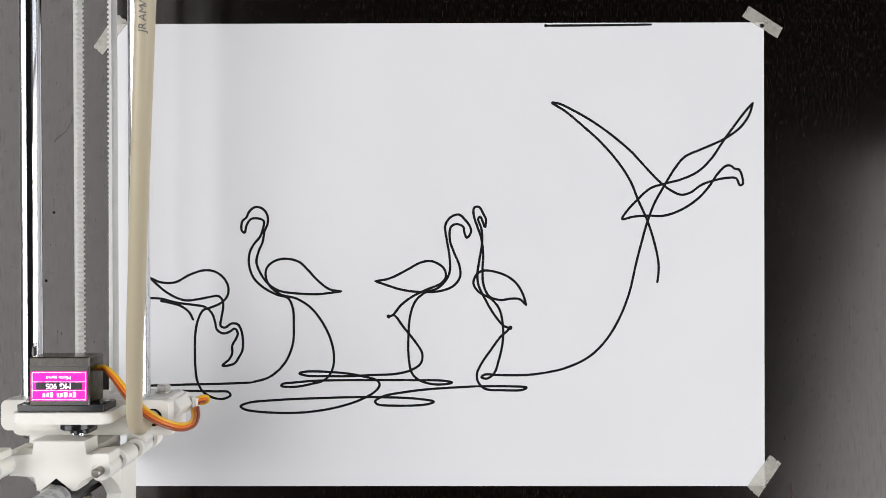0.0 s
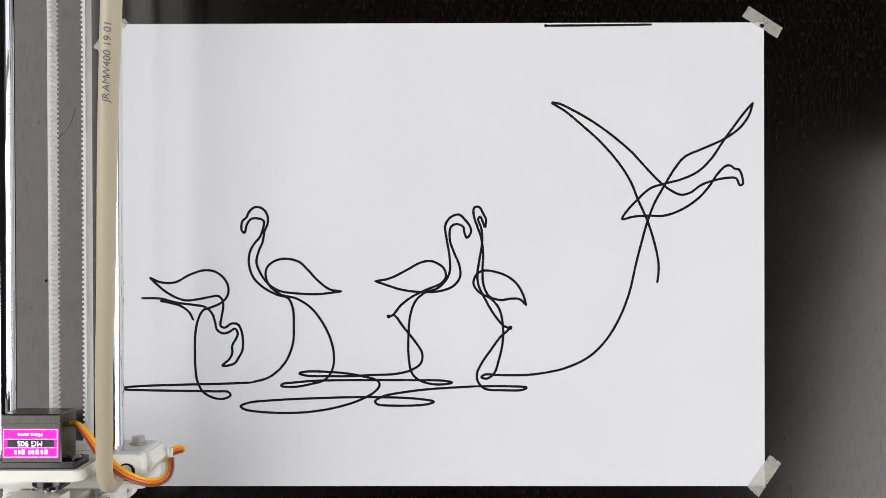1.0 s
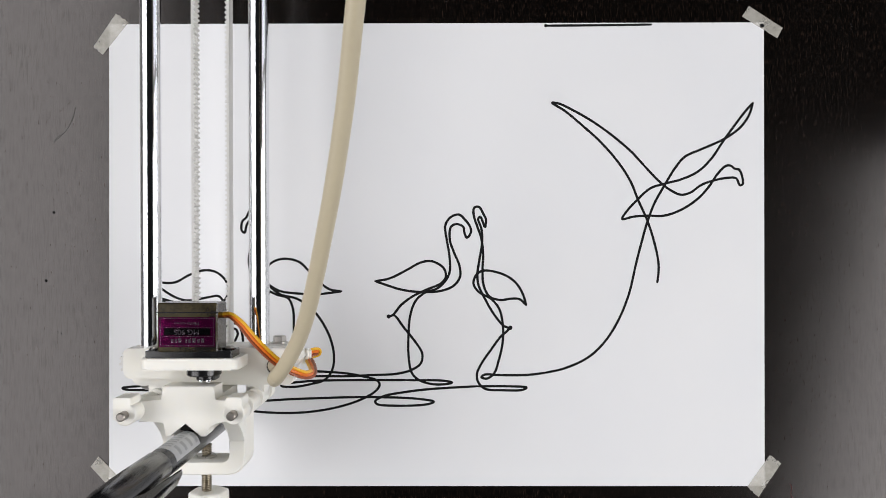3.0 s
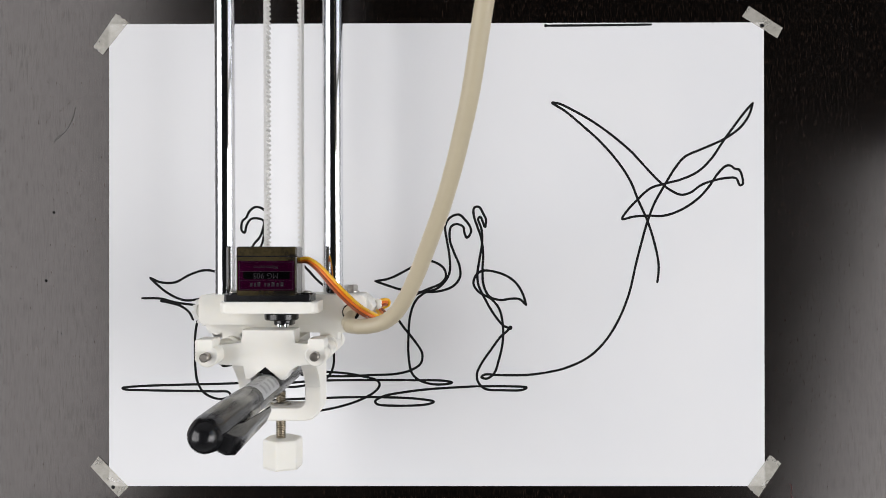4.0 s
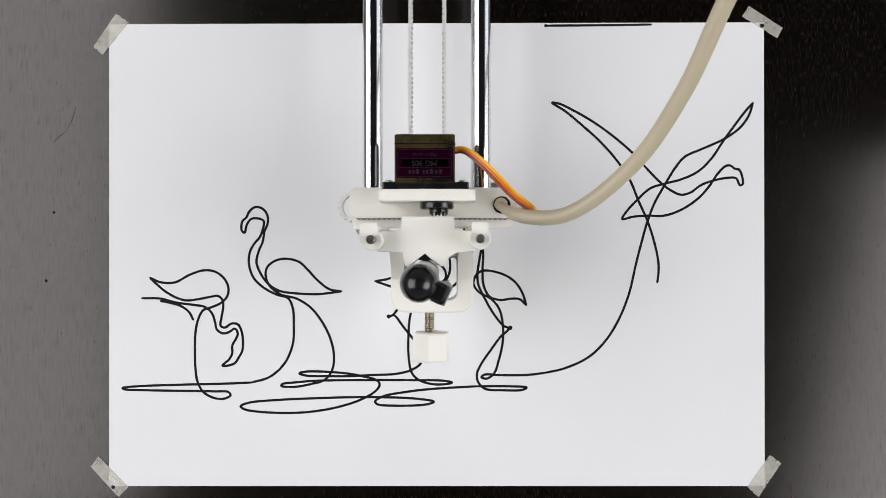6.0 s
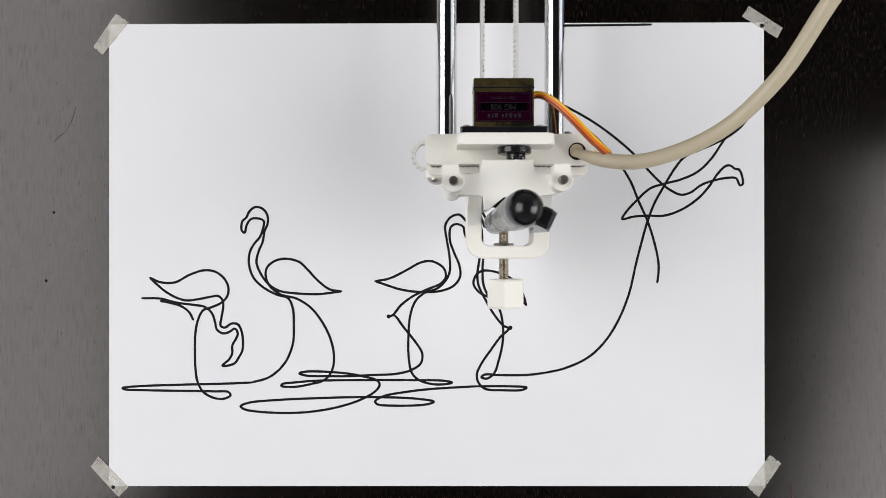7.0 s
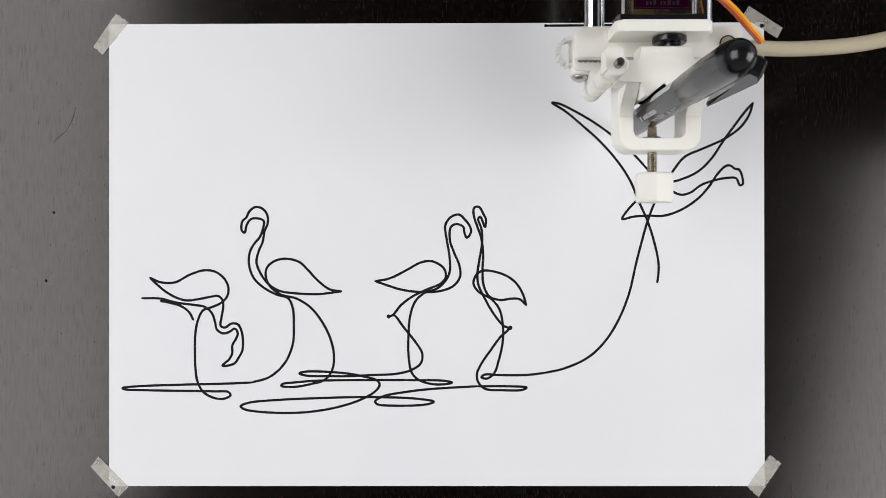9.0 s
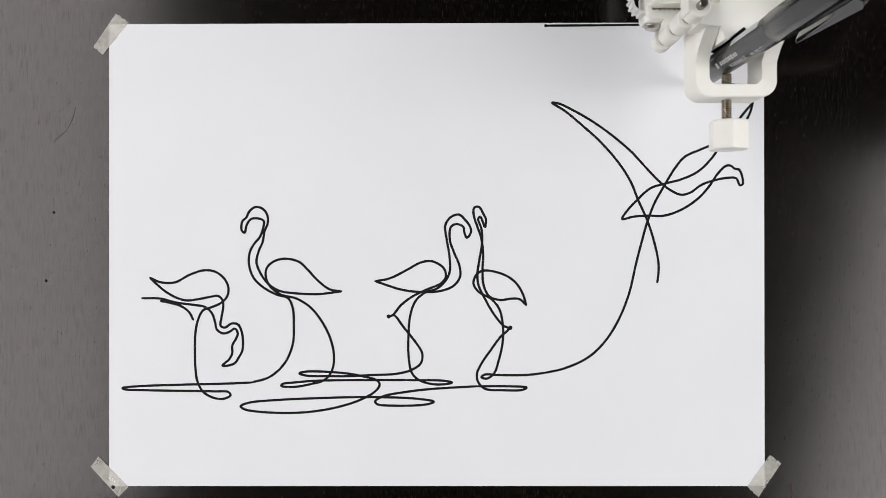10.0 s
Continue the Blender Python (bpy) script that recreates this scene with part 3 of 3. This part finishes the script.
    for i in range(3):
        box(12.9 + 1.8 * i, 13.8 + 1.8 * i, 4.2, 10.8, 28.8, 30.2, 0.1, plug)
    part("wire_plug", plug, M_PRINT, s, "white three-pin wire plug")


def pen_lift(parent):
    """The sliding pen holder: arms on two guide pins, a V seat and a clamp frame with a thumb screw."""
    top = [(-30, 1.6), (-30, -3.6), (-38.6, -3.6), (-38.6, -11.4), (-29.2, -11.4), (-28.6, -16.8), (-26.8, -16.8), (-21.3, -11.6), (-15.8, -16.8), (-14, -16.8), (-12.5, -13), (-9.5, -11.4),
           (-3.0, -11.4), (-3.0, -3.6), (-10.6, -3.6), (-10.6, 1.6)]
    sl = slab(top, 58, 68.3, 0.35)
    seat = [(-29.2, -2.3), (-29.2, -11), (-28.4, -16.4), (-26.8, -16.4), (-21.3, -11.3), (-15.8, -16.4), (-14.2, -16.4), (-12.6, -12.6), (-10, -11), (-10, -2.3)]
    slab(seat, 38, 57.9, 0.3, sl)
    for x0, x1, y0 in ((-44.4, -38.2, -1.0), (-4.2, 1.6, -0.8)):
        slab(rounded(x0, x1, -9, y0, 0.5), 67.4, 77, 0.35, sl)
    cheek = [(-8, 41), (-8, 66.5), (-11, 66.5), (-14, 62), (-17.5, 57), (-22, 54), (-22, 41)]
    for x0, x1 in ((-34.6, -29.4), (-9.0, -3.2)):
        slab(cheek, x0, x1, 0.3, sl, "X")
    part("slider", sl, M_PRINT, parent, smooth=True)
    # Added black wedge that fills the dark V gap behind the pen.
    gap_wedge = slab([(-21.3, -11.75), (-24.0, -14.4), (-21.3, -14.9), (-18.6, -14.4)], 39, 67.6, 0.2)
    part("seat_gap_fill", gap_wedge, M_HOLE, parent, "black wedge filling the dark gap in the pen seat")
    for x, y in ((-40.2, -7.1), (-1.4, -6.8)):
        inward = 1 if x < -20 else -1
        for z0, z1, held in ((24.5, 30.4, "clamp"), (35.6, 46.2, "clamp"), (51.4, 62.4, "slider"), (67.4, 77, "slider")):
            kn = rod(3.9, (x, y, z0), z1 - z0, "Z", 28, 0.35)
            if held == "clamp":
                slab(rounded(x - 3.6, x + 3.6, y, 2.6, 0.3), max(z0, 29.2), min(z1, 44.2), 0.3, kn)
            else:
                x0, x1 = sorted((x + inward * 1.5, x + inward * 6.5))
                slab(rounded(x0, x1, y - 3.2, y + 2.4, 0.3), z0, min(z1, 68.2), 0.3, kn)
            part("guide_knuckle", kn, M_PRINT, parent, smooth=True)
        # pin widened below 66 mm, putting the knuckle gaps' shade into its shape
        part("guide_pin", lathe([(2.2, 24), (2.2, 66), (1.6, 66.5), (1.6, 80.7), (1.2, 81.1)], (x, y, 0), "Z", 24), M_DARKSTEEL, parent, "dark steel guide pin", smooth=True)
    outer = rounded(-34.8, -3.0, -35, -8, (6, 6, 0.2, 0.2))
    inner = rounded(-29.0, -9.2, -30, -14, (3, 3, 0.2, 0.2))
    fr = bmesh.new()
    rings = []
    for o, z, g in ((outer, 40, 0), (outer, 53.4, 0), (outer, 54, 1), (inner, 54, -1), (inner, 53.4, 0), (inner, 40, 0)):
        cx = sum(p[0] for p in o) / len(o)
        cy = sum(p[1] for p in o) / len(o)
        rings.append([fr.verts.new((p[0] - (p[0] - cx) * 0.03 * g, p[1] - (p[1] - cy) * 0.03 * g, z)) for p in o])
    n = len(outer)
    for p, q in zip(rings, rings[1:] + rings[:1]):
        for i in range(n):
            fr.faces.new((p[i], p[(i + 1) % n], q[(i + 1) % n], q[i]))
    part("clamp_frame", fr, M_PRINT, parent, smooth=True)
    part("clamp_nut", lathe([(3.9, -29.9), (4.0, -29.8), (4.0, -29.2), (3.7, -28.9)], (-20, 0, 46.5), "Y", 6), M_STEEL, parent, "steel hex nut in the clamp frame")
    prof = []
    y = -47.0
    while y < -25.2:
        prof += [(1.6, y), (2.0, y + 0.22), (2.0, y + 0.38), (1.6, y + 0.6)]
        y += 0.7
    part("thumb_screw", lathe(prof, (-20, 0, 46.5), "Y", 18), M_THREAD, parent, "threaded steel clamp screw")
    kn = lathe([(7.4, -54.6), (7.9, -54.1), (7.9, -43.6), (7.4, -43.1)], (-19.2, 0, 46.5), "Y", 6)
    bmesh.ops.rotate(kn, cent=(-19.2, 0, 46.5), matrix=Matrix.Rotation(radians(22), 3, "Y"), verts=kn.verts)
    bmesh.ops.bevel(kn, geom=kn.edges[:], offset=0.35, segments=1, affect="EDGES")
    part("screw_knob", kn, M_PRINT, parent, "white printed hexagonal knob")


def carriage():
    c = tagged(empty("plotter_carriage"), "white printed pen plotter carriage on two polished steel rods", "plotter")
    for x in ROD_X:
        part("guide_rod", along_arm(rod(4, (x, 2.6, ROD_Z), 330, "Y", 64, 0.4), ROD_Z), M_CHROME, c, "polished steel rod", smooth=True)
    belt(c, -28.2, 1)
    belt(c, -13.8, -1)
    end_block(c)
    servo(c)
    pen_lift(c)
    return c


PEN = (-21.3, -20.0)


def marker():
    p = tagged(empty("marker_pen"), "dark grey permanent marker with black cap, upright in the clamp", "marker pen")
    x, y = PEN
    part("barrel", lathe([(1.2, 3), (2.2, 9), (3.0, 12), (4.4, 15), (4.9, 17), (5.05, 30), (5.05, 97), (4.4, 100)], (x, y, 0), n=40), M_BARREL, p, "dark grey printed barrel", smooth=True)
    cap = lathe([(5.2, 98), (5.4, 98.5), (5.6, 120), (5.5, 138), (5.4, 139.5), (4.9, 142.6), (3.8, 145.0), (2.3, 146.4), (0.5, 146.9)], (x, y, 0), n=40)
    c = part("cap", cap, M_BLACK, p, "glossy black cap", smooth=True)
    clip = slab([(4, 142), (7.4, 142), (8.6, 140.5), (9.1, 137.5), (8.9, 99), (8.3, 97), (7.4, 97), (6.9, 99), (6.95, 126), (6.2, 129), (4, 129)], -2.9, 2.9, 0.9, axis="Y")
    ang = radians(-25)
    bmesh.ops.rotate(clip, cent=(0, 0, 0), matrix=Matrix.Rotation(ang, 3, "Z"), verts=clip.verts)
    bmesh.ops.translate(clip, vec=(x, y, 0), verts=clip.verts)
    part("clip", clip, M_BLACK, c, "black pocket clip", smooth=True)
    # pale printed label on the back of the barrel
    b = bmesh.new()
    low, top = [], []
    for i in range(19):
        a = radians(5 + 165 * i / 18)
        for ring, z in ((low, 67.5), (top, 93)):
            ring.append(b.verts.new((x + 5.12 * math.cos(a), y + 5.12 * math.sin(a), z)))
    for i in range(18):
        b.faces.new((low[i], low[i + 1], top[i + 1], top[i]))
    lab = part("barrel_label", b, M_LABEL, p, "silver-grey printed label", smooth=True)
    for k in range(4):
        b = bmesh.new()
        for a0, a1, z0, z1 in ((20, 62, 69 + 5.8 * k, 71.4 + 5.8 * k), (70, 118, 68.6 + 5.8 * k, 69.8 + 5.8 * k), (70, 105, 71 + 5.8 * k, 72.2 + 5.8 * k)):
            lo = [b.verts.new((x + 5.18 * math.cos(radians(a0 + (a1 - a0) * i / 6)), y + 5.18 * math.sin(radians(a0 + (a1 - a0) * i / 6)), z0)) for i in range(7)]
            hi = [b.verts.new((v.co.x, v.co.y, z1)) for v in lo]
            for i in range(6):
                b.faces.new((lo[i], lo[i + 1], hi[i + 1], hi[i]))
        part("print_bars", b, M_PALEPRINT, lab)
    # print along the barrel: maker's bars, then the kind, on the front sides
    def on_barrel(a, z, out):
        n = Vector((math.cos(radians(a)), math.sin(radians(a)), 0))
        m = Matrix((Vector((0, 0, 1)), n.cross(Vector((0, 0, 1))), n)).transposed().to_4x4()
        m.translation = (Vector((x, y, z)) + n * out) * MM
        return m

    lettering("kind_print", "PERMANENT", 2.7, on_barrel(248, 68, 5.2), M_WHITEPRINT, p)
    for k, (z, w, h) in enumerate(((52, 2.0, 2.2), (56, 1.3, 1.5), (58, 1.3, 1.5), (60, 1.4, 1.5), (62, 0.9, 2.0), (63.6, 0.9, 1.5), (65.2, 1.4, 1.5), (67.3, 1.4, 2.0), (69.4, 1.3, 1.5), (71.4, 1.3, 1.5))):
        bar = part("maker_bar", box(-w / 2, w / 2, -h / 2, h / 2, 0, 0.08), M_WHITEPRINT, p)
        bar.matrix_basis = on_barrel(214, z, 5.08)
    for k in range(5):
        bar = part("small_print_bar", box(-1.3, 1.3, -0.25, 0.25, 0, 0.06), M_WHITEPRINT, p)
        bar.matrix_basis = on_barrel(248 if k < 3 else 255, 80 + 4 * (k % 3), 5.08)
    return p


# ---------------------------------------------------------------- hose in short rigid lengths
HOSE_R = 2.85
PIECE = 4.0
PIECES = 66
HOSE_LOW = [
    (0, [(6.4, 6.0, 46), (5.4, 4.6, 60), (12.8, 28.9, 82), (23.0, 68.8, 106), (31.1, 107.6, 124), (37.6, 141.9, 138)]),
    (1, [(6.2, 6.0, 46), (5.0, 4.2, 60), (12.6, 34.3, 82), (24.3, 82.8, 108), (32.4, 125.2, 126), (40.2, 161.8, 142)]),
    (1.8, [(7.4, 5.6, 46), (7.2, 3.4, 60), (16.2, 33.7, 80), (26.8, 84.8, 106), (33.3, 119.9, 122), (38.4, 147.6, 136)]),
    (2.5, [(8.3, 5.8, 48), (10.4, 3.2, 60), (21.4, 28.9, 80), (32.0, 70.1, 104), (39.7, 105.1, 122), (45.1, 132.3, 138)]),
]
HOSE_RISING = [
    (4.0, [(8.3, 6.6, 50), (8.5, 2.5, 60), (24.1, 5.5, 70), (41.5, 39.0, 96), (51.2, 73.1, 116), (56.0, 102.8, 132)]),
    (4.5, [(8.3, 6.6, 50), (12.4, 0.8, 60), (30.5, 7.1, 72), (42.0, 25.9, 90), (52.9, 60.7, 112), (58.4, 93.0, 130)]),
    (5.5, [(7.4, 6.4, 52), (12.5, 2.4, 58), (30.3, 2.3, 68), (49.7, 22.8, 84), (60.5, 47.5, 104), (67.4, 74.1, 124)]),
    (6.8, [(7.4, 6.4, 52), (14, 3.2, 57), (30.5, 1.8, 64), (54.9, 11.8, 74), (70.2, 29.2, 88), (79.7, 52.6, 106)]),
]
HOSE_STRETCHED = [
    (7.5, [(7.4, 6.4, 52), (14, 3.6, 57), (29.2, 0.6, 63), (55.3, 7.7, 72), (74.1, 22.8, 84), (86.0, 41.2, 98)]),
    (8.2, [(7.4, 6.4, 52), (13, 3.8, 57), (26.3, 1.2, 61), (49.2, 2.7, 67), (66.0, 9.2, 75), (79.9, 21.9, 86)]),
    (9, [(7.4, 6.4, 52), (14, 4.0, 57), (33.1, 2.7, 60), (58.1, 4.2, 65), (79.7, 10.0, 74), (91.5, 22.2, 86)]),
    (10, [(7.4, 6.4, 52), (14, 4.6, 57), (33.1, 3.6, 60), (58.1, 4.6, 65), (79.7, 9.4, 74), (91.5, 20.0, 86)]),
]
HOSE_SHAPES = HOSE_LOW + HOSE_RISING + HOSE_STRETCHED


def hose_line(t):
    """Points every PIECE millimetres along the hose at t, from its socket on."""
    for (a, p), (b, q) in zip(HOSE_SHAPES, HOSE_SHAPES[1:]):
        if a <= t <= b:
            s = (t - a) / (b - a)
            pts = [Vector(u).lerp(Vector(v), s) for u, v in zip(p, q)]
    end = (pts[-1] - pts[-2]).normalized()
    pts += [pts[-1] + end * 90, pts[-1] + end * 220]
    line = spline(pts, 24)
    out, want, run = [line[0]], PIECE, 0.0
    for p, q in zip(line, line[1:]):
        d = (q - p).length
        while run + d >= want and len(out) <= PIECES:
            out.append(p.lerp(q, (want - run) / d))
            want += PIECE
        run += d
    return out


def hose():
    h = tagged(empty("cable_hose"), "beige plastic hose with printed code, bending from the carriage", "hose")
    pieces = []
    r = HOSE_R
    prof = [(r * 0.9, -0.45), (r, -0.4), (r, PIECE + 0.4), (r * 0.9, PIECE + 0.45)]
    first = part("hose_length", lathe(prof, (0, 0, 0), n=28), M_HOSE, h, smooth=True)
    pieces.append(first)
    for _ in range(PIECES - 2):
        ob = new("hose_length", first.data)
        ob.parent = h
        pieces.append(ob)
    # the end narrows towards its socket
    for i, (ra, rb) in enumerate(((1.6, 2.0), (2.0, 2.5), (2.5, r))):
        b = lathe([(ra * 0.9, -0.3), (ra, -0.25), (rb, PIECE + 0.3), (rb * 0.9, PIECE + 0.4)], (0, 0, 0), n=28)
        end = part("hose_end", b, M_HOSE, h, "tapered hose end", smooth=True)
        bpy.data.objects.remove(pieces[i])
        pieces[i] = end
    return h, pieces


def hose_poses(t):
    line = hose_line(t)
    out = []
    for p, q in zip(line, line[1:]):
        z = (q - p).normalized()
        x = Vector((0, 0, 1)).cross(z).normalized()
        y = z.cross(x)
        m = Matrix((x, y, z)).transposed().to_4x4()
        m.translation = p * MM
        out.append(m)
    return out


# ---------------------------------------------------------------- build
room()
table()
paper()
tape([(-148.1, 106.8), (-142.4, 102.7), (-154.2, 87.9), (-158.3, 91.7)], "strip of pale masking tape on sheet and table")
tape([(138.6, 110.1), (153.9, 100.2), (151.4, 95.5), (135.5, 105.3)], "strip of pale masking tape on sheet and table")
tape([(-156, -94), (-142.4, -107.8), (-147, -112.4), (-159.6, -98.6)], "strip of pale masking tape on sheet and table")
tape([(148, -93.5), (153.2, -97.1), (142.9, -112.4), (137.8, -107.8)], "strip of pale masking tape on sheet and table")
table_marks()
CARRIAGE = carriage()
MARKER = marker()
HOSE, HOSE_PIECES = hose()

# hose print, a few letters on each length
TEXT_AT = 42


def hose_print():
    for i, letters in enumerate(("JR", "AM", "W4", "00", "19", "01")):
        ob = HOSE_PIECES[TEXT_AT + i]
        m = Matrix.Translation((-0.0006, (HOSE_R + 0.04) * MM, PIECE * 0.5 * MM)) @ Matrix.Rotation(radians(-90), 4, "X") @ Matrix.Rotation(radians(-90), 4, "Z")
        lettering("code_print", letters, 3.1, m, M_GREYPRINT, ob, "dark printed code letters")


hose_print()

TRACK = [(0, -120.8, -72.2), (0.1, -122.8, -75.1), (0.2, -124.4, -78.7), (0.3, -126.1, -82.6), (0.4, -128.0, -86.0), (0.5, -129.8, -90.4), 
         (0.6, -131.2, -93.2), (0.7, -131.3, -93.5), (1, -131.3, -93.4), (1.1, -129.5, -92.6), (1.2, -126.4, -90.0), (1.3, -123.3, -87.7), 
         (2.5, -87.9, -62.6), (4, -44.0, -31.3), (5.5, 0.0, 0.0), (7.5, 58.6, 41.7), (9, 102.6, 73.0), (10, 132.0, 93.8)]


def motions():
    rows = [(t, pose(x * MM, y * MM, 0)) for t, x, y in TRACK]
    for thing in (CARRIAGE, MARKER, HOSE):
        walk(thing, rows)
    times = [0.25 * i for i in range(41)]
    shapes = [hose_poses(t) for t in times]
    for i, ob in enumerate(HOSE_PIECES):
        walk(ob, [(t, s[i]) for t, s in zip(times, shapes)])


motions()
